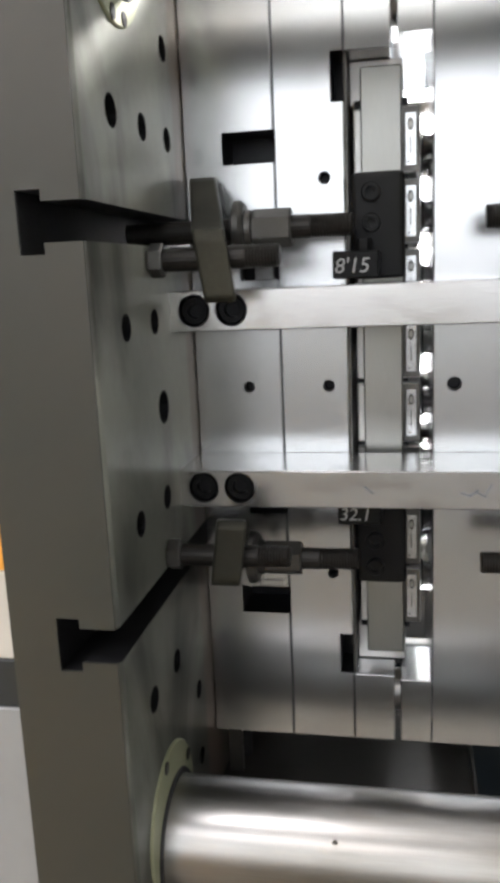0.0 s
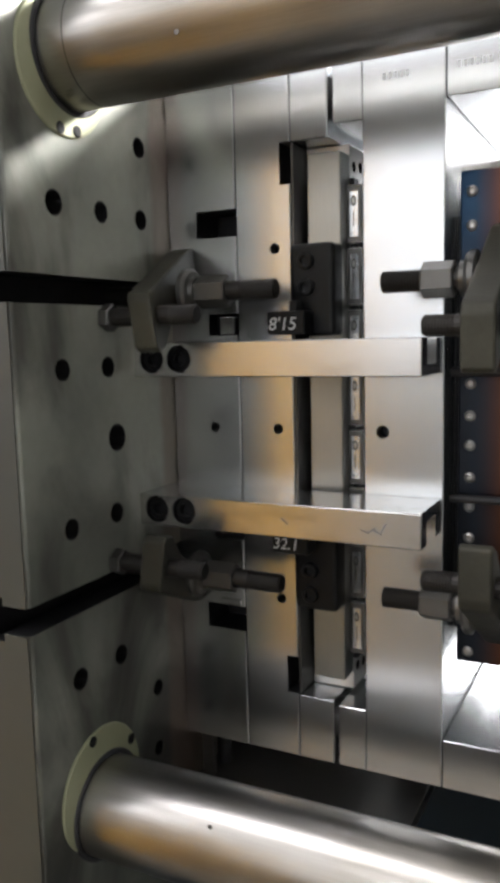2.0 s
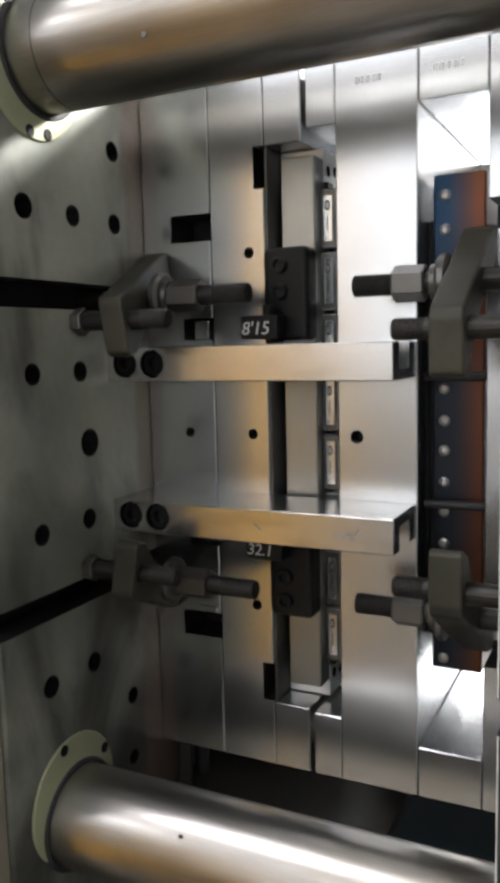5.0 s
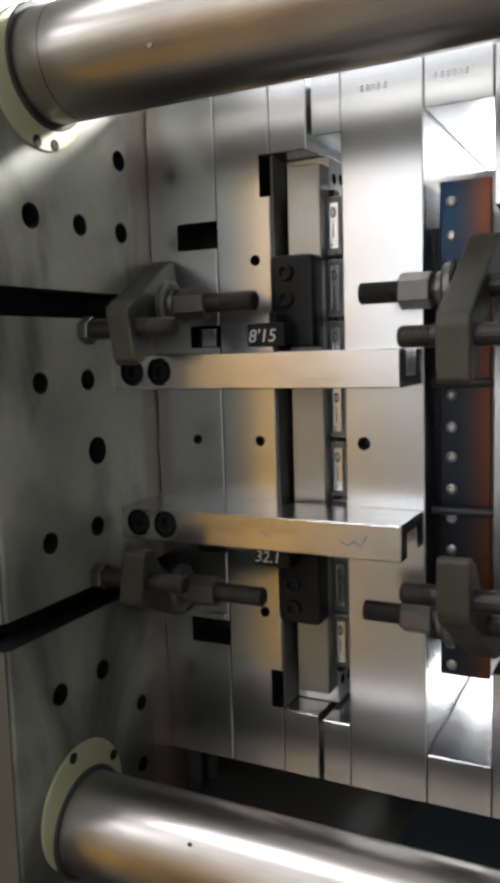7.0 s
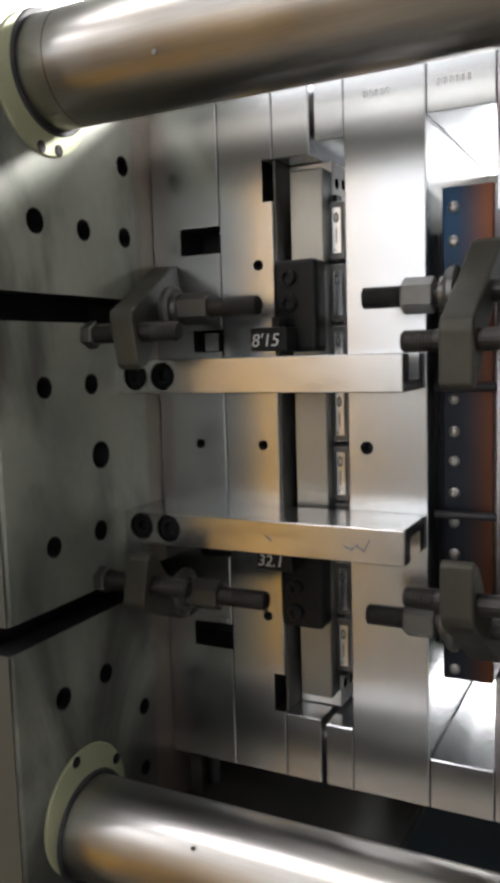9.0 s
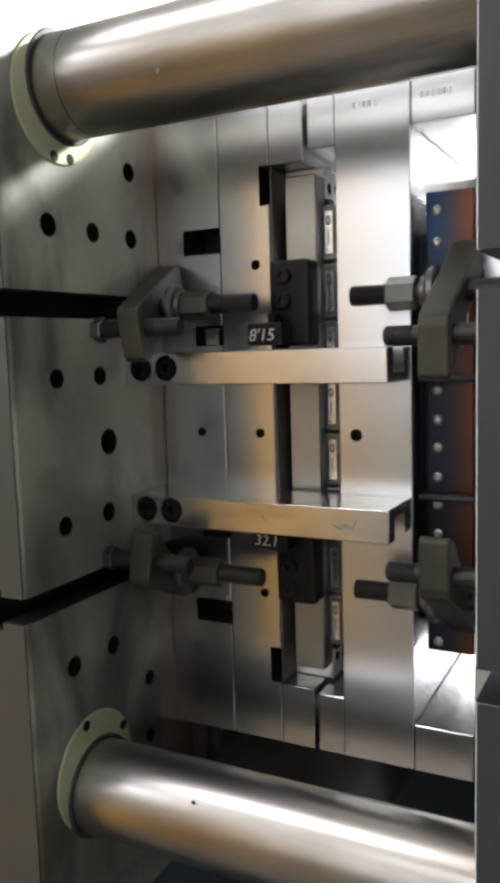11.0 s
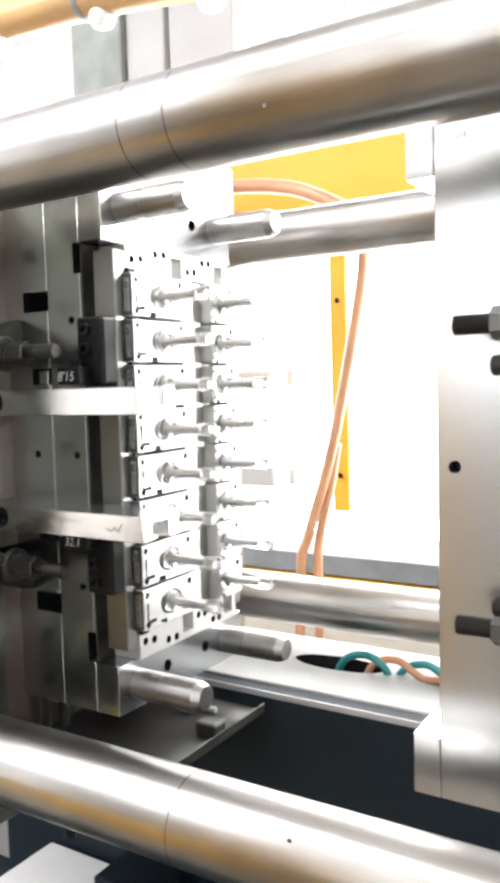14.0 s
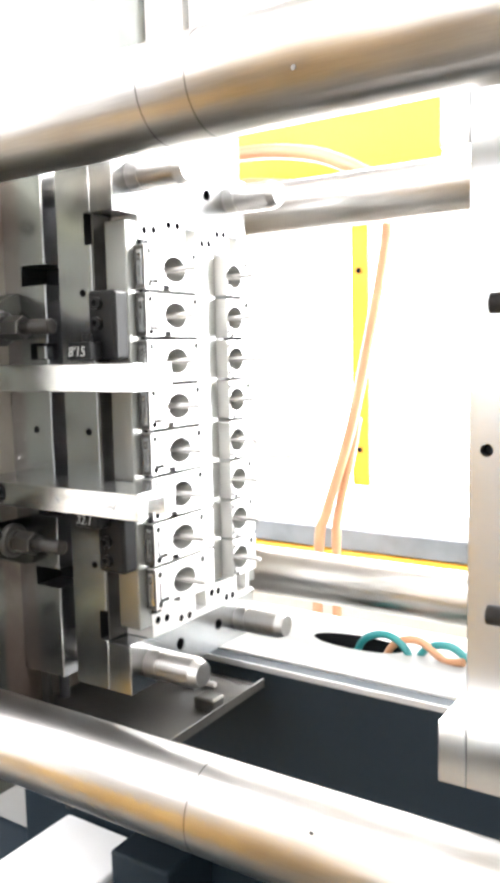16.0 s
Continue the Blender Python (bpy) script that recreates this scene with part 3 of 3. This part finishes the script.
# duller steel darkens this narrow recess in place of its shade
part("backing", box(0.0152, 0.017, 0.002, DEPTH - 0.002, 1.063, 1.535), NUT, strip)
for z0, z1 in ((1.5045, 1.5355), (1.0625, 1.0955)):
    high = z0 > 1.3
    d = bmesh.new()
    for y in (0.112, 0.202):
        box(0.040, 0.07, y, y + 0.022, *((z0 - 0.01, z0 + 0.024) if high else (z1 - 0.024, z1 + 0.01)), bm=d)
    e = bmesh.new()
    for y, dz in ((0.040, 0.014), (0.056, 0.016), (0.083, 0.024), (0.099, 0.025), (0.146, 0.010), (0.160, 0.011), (0.178, 0.024), (0.192, 0.025)):
        rod(0.050, 0.07, 0.0046, (0, y, z0 + dz if high else z1 - dz), "x", 14, bm=e)
    part("keeper", cut(cut(box(0.0175, 0.0565, 0.030, 0.232, z0, z1, 0.0008, 1), d, False), e), SATIN, strip, "ground steel keeper block with two notches")
for y0, y1, ya, yb in ((0.010, 0.030, 0.024, 0.136), (0.225, 0.245, 0.178, 0.231)):
    slide = part("slide", box(0.026, 0.0555, min(y0, ya), max(y0, y1) + (0.004 if y0 < 0.1 else 0), 1.078, 1.527, 0.001, 1) if y0 < 0.1 else box(0.026, 0.0555, 0.229, 0.247, 1.078, 1.527, 0.001, 1), WEDGE, strip, "grey steel slide bar")
    yc = COLS_Y[0] if y0 < 0.1 else COLS_Y[1]
    near = min(ya, yb)
    b = box(0.020, 0.069, near, max(ya, yb), -0.0236, 0.0236, 0.0012, 1)
    # tapered cavity, wider across than high, with a gate slot and its two bores beside it
    c = lathe([(0.042, 0.004), (0.052, 0.0075), (0.062, 0.0125), (0.0675, 0.0145), (0.09, 0.0145)], (0, 0, 0), "x", 24)
    wide = 1.42 if y0 < 0.1 else 1.15
    c.transform(Matrix.Translation((0, yc, 0)) @ Matrix.Diagonal((1, wide, 1, 1)))
    d = bmesh.new()
    ys = yc - 0.045 if y0 < 0.1 else 0.1815
    box(0.060, 0.09, ys - 0.0015, ys + 0.0015, -0.016, 0.007, bm=d)
    e = bmesh.new()
    rod(0.056, 0.09, 0.0042 if y0 < 0.1 else 0.0026, (0, ys, -0.0175), "x", 12, bm=e)
    rod(0.060, 0.09, 0.0036 if y0 < 0.1 else 0.0024, (0, ys, 0.0165), "x", 12, bm=e)
    rod(0.060, 0.09, 0.0042, (0, yc + 0.036 if y0 < 0.1 else yc + 0.026, 0.0165), "x", 12, bm=e)
    g = bmesh.new()
    if y0 < 0.1:
        box(0.062, 0.09, ys + 0.001, ys + 0.015, -0.0165, -0.0125, bm=g)
        box(0.058, 0.09, yc - 0.022, yc - 0.010, -0.03, -0.0175, bm=g)
    else:
        box(0.060, 0.09, yc - 0.011, yc - 0.004, -0.03, -0.0185, bm=g)
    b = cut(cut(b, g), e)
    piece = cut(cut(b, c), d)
    for f in piece.faces:
        f.smooth = False
    data = bpy.data.meshes.new("split_insert")
    piece.transform(Matrix.Translation(-origin(strip)))
    piece.to_mesh(data)
    piece.free()
    data.materials.append(SATIN)
    # duller steel on cut faces puts cavity shade into the colour
    data.materials.append(WEDGE)
    for z in ROWS_Z:
        s = new("split_insert", data)
        s.parent = strip
        s.location = (0, 0, z)
        part("cavity_lip", lathe([(0.0405, 0.0062), (0.0520, 0.0072), (0.0522, 0.0055), (0.0405, 0.0045)], (0, yc, z), "x", 16), WEDGE, s, "round steel cavity lip")
        if y0 < 0.1:
            # dark sheet drawn as the border round each plate
            part("dark_border", box(0.0545, 0.0682, near - 0.0005, near - 0.0001, z - 0.0228, z + 0.0228), NUT, s)
            plate = part("name_plate", box(0.0580, 0.0658, near - 0.0011, near - 0.0006, z - 0.0185, z + 0.0185, 0.0002, 1), MOLD, s, "small pale stamped plate")
            for q, k in ((0.0023, 1.0), (0.0014, 1.002)):
                b = lathe([(0, q), (-0.0002, q)], (0, 0, 0), "y", 16)
                b.transform(Matrix.Translation((0.0617, near - 0.0012 * k, z + 0.0105)) @ Matrix.Diagonal((1, 1, 1.9, 1)))
                part("stamp", b, NUT if q > 0.002 else WEDGE, plate)
            part("stamp_line", box(0.0613, 0.0620, near - 0.0014, near - 0.0012, z - 0.010, z + 0.002), NUT, plate)
            part("stamp_dot", box(0.0597, 0.0608, near - 0.0014, near - 0.0012, z - 0.0165, z - 0.0150), STUD, plate)
# dark bar that paints shade into the gaps between inserts
part("gap_shade", box(0.0200, 0.0600, 0.030, 0.042, 1.092, 1.508), RECESS, strip)
part("centre_strip", box(0.02, 0.052, 0.1365, 0.1775, 1.0965, 1.5035, 0.001, 1), WEDGE, strip, "dull grey centre strip between the inserts")
for up, z0, z1 in ((1, 1.379, 1.453), (-1, 1.147, 1.221)):
    br = part("bracket", box(0.0195, 0.0575, -0.014, 0.0095, z0, z1, 0.004, 3), BLACK, strip, "black steel bracket with two cap screws")
    for dz in (0.060, 0.039) if up > 0 else (0.014, 0.035):
        socket_screw((0.034, -0.0185, z0 + dz), 0.0068, "y", -1, br)
    fz = z0 + 0.001 if up > 0 else z1 - 0.021
    foot = part("bracket_foot", box(0.0075, 0.040, -0.034, -0.0145, fz, fz + 0.019, 0.0015, 2), BLACK, br, "black foot block with white paint marks")
    part("foot_screw", hexagon(-0.001, 0.008 if up > 0 else 0.001, 0.010, (0.029, -0.026, fz + (0.019 if up > 0 else 0)), "z"), BLACK, foot)
    words = bpy.data.curves.new("marks", "FONT")
    words.shear = 0.18
    words.body, words.size, words.extrude = ("8'15", 0.0145, 0.0002) if up > 0 else ("32.1", 0.0135, 0.0002)
    ob = new("paint_mark", words)
    bpy.context.view_layer.update()
    data = bpy.data.meshes.new_from_object(ob.evaluated_get(bpy.context.evaluated_depsgraph_get()))
    bpy.data.objects.remove(ob)
    b = bmesh.new()
    b.from_mesh(data)
    b.transform(pose(0.0085, -0.0345, fz + 0.004, 90, 0, 0))
    part("paint_mark", b, CHALK, foot, "white hand-painted marks")

# ---- mould, fixed half ----
fixed = thing("fixed_mould_half", (0.15, 0.1275, Z0), "ground steel fixed mould half with hot runner plates", "mould half")
b = box(0.0775, 0.1425, 0, DEPTH, Z0, Z1, 0.0008, 1)
c = rod(-0.02, 0.014, 0.0055, (0.093, 0, 1.300), "y", 16)
for y in COLS_Y:
    for z in ROWS_Z:
        rod(0.07, 0.139, 0.0115, (0, y, z), "x", 16, bm=c)
for y, z in PILLARS:
    rod(0.03, 0.141, 0.0180, (0, y, z), "x", 24, bm=c)
part("cavity_plate", cut(b, c), MOLD, fixed)
for z0, z1 in ((Z0, 1.059), (1.545, Z1)):
    for y0, y1 in ((0, 0.062), (DEPTH - 0.062, DEPTH)):
        b = box(0.0525, 0.0772, y0, y1, z0, z1, 0.0008, 1)
        y = 0.037 if y0 == 0 else 0.220
        b = cut(b, rod(-0.02, 0.2, 0.0180, (0, y, 1.031 if z0 < 1.3 else 1.576), "x", 24))
        part("corner_block", b, MOLD, fixed)
for z0, z1 in ((Z0, 1.046), (1.553, Z1)):
    part("spacer", box(0.1432, 0.1938, 0, DEPTH, z0, z1, 0.0008, 1), MOLD, fixed, "ground steel spacer block")
part("clamp_plate", cut(box(0.1945, 0.2365, 0, DEPTH, Z0, Z1, 0.0008, 1), box(0.185, 0.205, -0.02, 0.04, 1.455, 1.478, bm=box(0.185, 0.205, -0.02, 0.04, 1.123, 1.146))), MOLD, fixed)
for x0, z, n in ((0.094, 1.572, 5), (0.151, 1.572, 6)):
    for k in range(n):
        part("stamp_bar", box(x0 + 0.0045 * k, x0 + 0.0045 * k + 0.0028, -0.0004, 0.0002, z, z + 0.005), STAMP, fixed)
man = part("manifold", box(0.148, 0.1885, 0.026, DEPTH - 0.02, 1.106, 1.503, 0.0015, 2), BLUED, fixed, "heat-blued hot runner manifold")
# dark fill in the gap between cavity plate and manifold
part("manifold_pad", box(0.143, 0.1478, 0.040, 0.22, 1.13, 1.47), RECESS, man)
for z in (1.487, 1.461, 1.338, 1.312, 1.288, 1.262, 1.238, 1.212, 1.115):
    part("button_screw", lathe([(0, 0.0046), (-0.0014, 0.0042), (-0.0022, 0.0025), (-0.0012, 0.0018)], (0.1575, 0.0262, z), "y", 14), PIN, man, "bright button head screw")
for z in (1.348, 1.247):
    part("heater_lead", rod(0.145, 0.196, 0.0035, (0, 0.012, z), "x", 10), RUBBER, man)
part("chalk_stroke", box(0.1825, 0.1835, 0.0252, 0.0257, 1.385, 1.41, bm=box(0.176, 0.183, 0.0252, 0.0257, 1.409, 1.4105)), CHALK, man)


# ---- clamps ----
def clamp(sx, sz, label):
    """A bridge clamp with its stud, nut, washers and heel screw; sx, sz mirror it."""
    cx, cz = (FACE, 1.416) if sx > 0 else (0.237, 1.416)
    if sz < 0:
        cz = 1.1795
    ob = thing("mould_clamp", (cx, -0.05, cz), label, "clamp", "mould clamps")
    place = Matrix.Translation((cx, -0.05, cz)) @ Matrix.Diagonal((sx, 1, sz, 1))

    def put(name, bm, mat, parent, lab=""):
        bm.transform(place)
        bmesh.ops.recalc_face_normals(bm, faces=bm.faces)
        return part(name, bm, mat, parent, lab)

    # strap: outline in the y-z plane, thickness along x, the heel raised by its jack screw
    off, skew, drop = (0.0, 0.2, 0.0) if sx > 0 else (0.012, 0.0, 0.018)
    outline = [(-0.066, -0.008), (-0.065, -0.043), (-0.060, -0.047), (-0.046, -0.044), (-0.022, -0.022), (0.044, 0.014), (0.056, 0.026), (0.057, 0.036), (0.050, 0.042), (0.034, 0.038), (-0.058, 0.000), (-0.063, -0.002)]
    b = bmesh.new()
    vs = [b.verts.new((0, y, z - (drop * (-y / 0.066) if y < 0 else 0))) for y, z in outline]
    f = b.faces.new(vs)
    ext = bmesh.ops.extrude_face_region(b, geom=[f])
    for v in ext["geom"]:
        if isinstance(v, bmesh.types.BMVert):
            v.co.x = 0.0205 if sx > 0 else 0.022
    bmesh.ops.recalc_face_normals(b, faces=b.faces)
    bmesh.ops.bevel(b, geom=b.edges[:], offset=0.0020, segments=3, affect="EDGES", profile=0.5)
    for v in b.verts:
        v.co.x += (0.019 if sx > 0 else 0.024) + off - skew * v.co.y - (0.14 * v.co.z if sx > 0 else 0.0)
    put("strap", b, CLAMP, ob, "forged steel clamp strap with rounded edges")
    put("stud", lathe([(-0.03, 0.008), (0.098, 0.008)] + [(0.098 + 0.001 * k, 0.008 if k % 2 else 0.0074) for k in range(1, 30)] + [(0.128, 0.0065)], (0, 0, 0), "x", 20), STUD, ob, "dark threaded stud")
    w = 0.0465 + off
    put("washer", lathe([(w, 0.0165), (w + 0.0015, 0.0195), (w + 0.0055, 0.0195), (w + 0.008, 0.017), (w + 0.0085, 0.0130), (w + 0.0125, 0.0125)], (0, 0, 0), "x", 28), NUT, ob, "thick rounded washer")
    w += 0.0127
    put("nut", hexagon(w + (0.004 if sx < 0 else 0), w + 0.027, 0.0225, (0, 0, 0)), NUT, ob, "dull steel hexagon nut")
    hy, hz = -0.050, -0.019 - drop * 0.75
    put("heel_screw", lathe([(0.008, 0.0075), (0.062, 0.0075)] + [(0.062 + 0.001 * k, 0.0075 if k % 2 else 0.0070) for k in range(1, 22)] + [(0.085, 0.006)], (0, hy, hz), "x", 18), STUD, ob, "dark jack screw under the clamp heel")
    put("heel_head", hexagon(0.0005, 0.0098, 0.019, (0, hy, hz)), NUT, ob)
    return ob


left_clamps = [clamp(1, 1, "forged steel mould clamp bolted to the moving platen"), clamp(1, -1, "forged steel mould clamp bolted low on the moving platen")]
right_clamps = [clamp(-1, 1, "forged steel mould clamp bolted to the fixed platen"), clamp(-1, -1, "forged steel mould clamp bolted low on the fixed platen")]

# ---- orange pipe on the moving half ----
pipe = thing("orange_pipe", (-0.57, 0.30, 1.97), "amber plastic water pipe with grey bands and white fittings", "pipe")
RUN = [(-1.15, 0.30, 2.06), (-0.784, 0.30, 1.992), (-0.571, 0.30, 1.974), (-0.345, 0.30, 1.948), (-0.30, 0.30, 1.944)]
part("pipe_body", tube(RUN, 0.031, 28), PIPE_AMBER, pipe)
for k, (x, y, z) in enumerate(RUN[1:3]):
    b = lathe([(-0.006, 0.0315), (-0.004, 0.0335), (0.004, 0.0335), (0.006, 0.0315)], (0, 0, 0), "x", 28)
    b.transform(pose(x, y, z, 0, 6, 0))
    part("band", b, MID_GREY, pipe, "grey band round the pipe")
for x, z in ((-0.766, 1.961), (-0.54, 1.943), (-0.341, 1.918)):
    part("fitting", lathe([(0.008, 0.017), (-0.008, 0.021), (-0.018, 0.016), (-0.022, 0.005)], (x, 0.30, z), "z", 16), PLASTIC_WHITE, pipe, "white plastic outlet fitting")
for x, z in ((-0.95, 2.05), (-0.45, 1.99)):
    part("hanger", box(x - 0.005, x + 0.005, 0.29, 0.31, z, 3.6), GREY, pipe)

# ---- tray under the mould ----
tray = thing("drip_tray", (0.0, 0.1, 0.948), "dull dark folded sheet steel tray hung under the mould half", "tray")
part("tray_floor", box(-0.103, 0.112, -0.02, 0.205, 0.948, 0.951), TRAY, tray)
part("tray_lip", box(0.1125, 0.115, -0.02, 0.205, 0.9485, 0.960), TRAY, tray)
for y in (0.02, 0.18):
    part("tray_hanger", box(-0.098, -0.086, y, y + 0.006, 0.9515, 1.0038), TRAY, tray)
part("folded_clip", box(0.078, 0.108, 0.10, 0.125, 0.9515, 0.968, 0.003), NUT, tray, "small bent steel clip")
for x, y in ((0.03, 0.15), (0.055, 0.165), (0.012, 0.172)):
    part("scrap", rod(-0.011, 0.011, 0.004, (x, y, 0.9556), "x", 10), PLASTIC, tray, "white plastic scrap lying in the tray")
# made-up white box in place of a bright patch below the mould
patch_box = thing("bright_patch_box", (-0.55, 0.13, 0.551), "white box standing in for a bright patch below the mould", "bin")
part("patch_body", box(-0.63, -0.476, 0.06, 0.205, 0.551, 0.64, 0.006), PLASTIC_WHITE, patch_box)
part("patch_lid", box(-0.635, -0.471, 0.055, 0.21, 0.6405, 0.656, 0.005), PLASTIC_WHITE, patch_box)

# ---- moulded products ----
PROFILE = [(0.0535, 0.0), (0.0535, 0.0130), (0.058, 0.0135), (0.060, 0.0115), (0.064, 0.0115), (0.066, 0.0135), (0.070, 0.0135), (0.072, 0.0108), (0.079, 0.0092), (0.087, 0.0068), (0.097, 0.0061), (0.112, 0.0066), (0.126, 0.0077), (0.135, 0.0077), (0.138, 0.0062), (0.1382, 0.0)]
first = thing("moulded_tube", (0.0535, COLS_Y[0], ROWS_Z[0]), "milky white moulded plastic tube with a collar", "plastic part", "moulded tubes")
part("tube", lathe(PROFILE[:2] + PROFILE[2:6], (0, COLS_Y[0], ROWS_Z[0]), "x", 18), PLASTIC, first)
part("neck", lathe(PROFILE[6:], (0, COLS_Y[0], ROWS_Z[0]), "x", 18), CLEAR, first, "clear slender neck")
tubes = [(first, COLS_Y[0], ROWS_Z[0])]
for y in COLS_Y:
    for z in ROWS_Z:
        if (y, z) != (COLS_Y[0], ROWS_Z[0]):
            tubes.append((copy_thing(first, Matrix.Translation((0.0535, y, z))), y, z))


def motions():
    """The moving half opens, the stripper strokes forward and back, and the tubes drop."""
    opening = [(0.0, 0.0), (12.6, 0.0), (12.7, -0.002), (12.8, -0.007), (12.9, -0.019), (13.0, -0.041), (13.1, -0.067), (13.2, -0.096), (13.3, -0.128), (13.4, -0.160),
               (13.5, -0.192), (13.6, -0.226), (13.7, -0.261), (13.8, -0.294), (13.9, -0.322), (14.0, -0.342), (14.1, -0.356), (14.2, -0.364), (14.4, -0.370), (14.6, -0.371), (16.0, -0.371)]
    stroke = [(14.55, 0.0), (14.6, 0.004), (14.7, 0.022), (14.8, 0.050), (14.9, 0.077), (15.0, 0.087), (15.2, 0.088), (15.5, 0.088), (15.6, 0.083), (15.7, 0.067), (15.8, 0.050), (15.9, 0.035), (16.0, 0.021)]
    for ob in (moving_platen, half, tray, *left_clamps):
        base = ob.location.copy()
        walk(ob, [(t, Matrix.Translation(base + Vector((d, 0, 0)))) for t, d in opening])
    base = strip.location.copy()
    walk(strip, [(t, Matrix.Translation(base + Vector((d, 0, 0)))) for t, d in opening if t < 14.5] + [(t, Matrix.Translation(base + Vector((d - 0.371, 0, 0)))) for t, d in stroke])
    rnd = random.Random(5)
    for ob, y, z in tubes:
        rows = [(t, pose(0.0535 + d, y, z)) for t, d in opening if t < 14.5]
        rows += [(14.6, pose(0.0535 - 0.367, y, z)), (14.7, pose(0.0535 - 0.349, y, z)), (14.8, pose(0.0535 - 0.321, y, z))]
        start, vx, spin, dy = 14.93 + rnd.uniform(0, 0.06), rnd.uniform(0.4, 0.75), rnd.uniform(100, 260), rnd.uniform(-0.2, 0.0)
        rest = 0.568 + rnd.uniform(0, 0.02)
        t = 14.9
        while t < 15.55:
            s = max(0.0, t - start)
            zz = z - 4.9 * s * s
            if zz < rest:
                break
            rows.append((round(t, 2), pose(0.0535 - 0.31 + vx * s, y + dy * s, zz, 0, min(spin * s, 85), 0)))
            t += 0.1
        s = t - start
        last = pose(0.0535 - 0.31 + vx * s, y + dy * s, rest, 0, 85 if spin * s > 40 else spin * s, 0)
        rows += [(round(t, 2), last), (16.0, last)]
        walk(ob, rows)


motions()
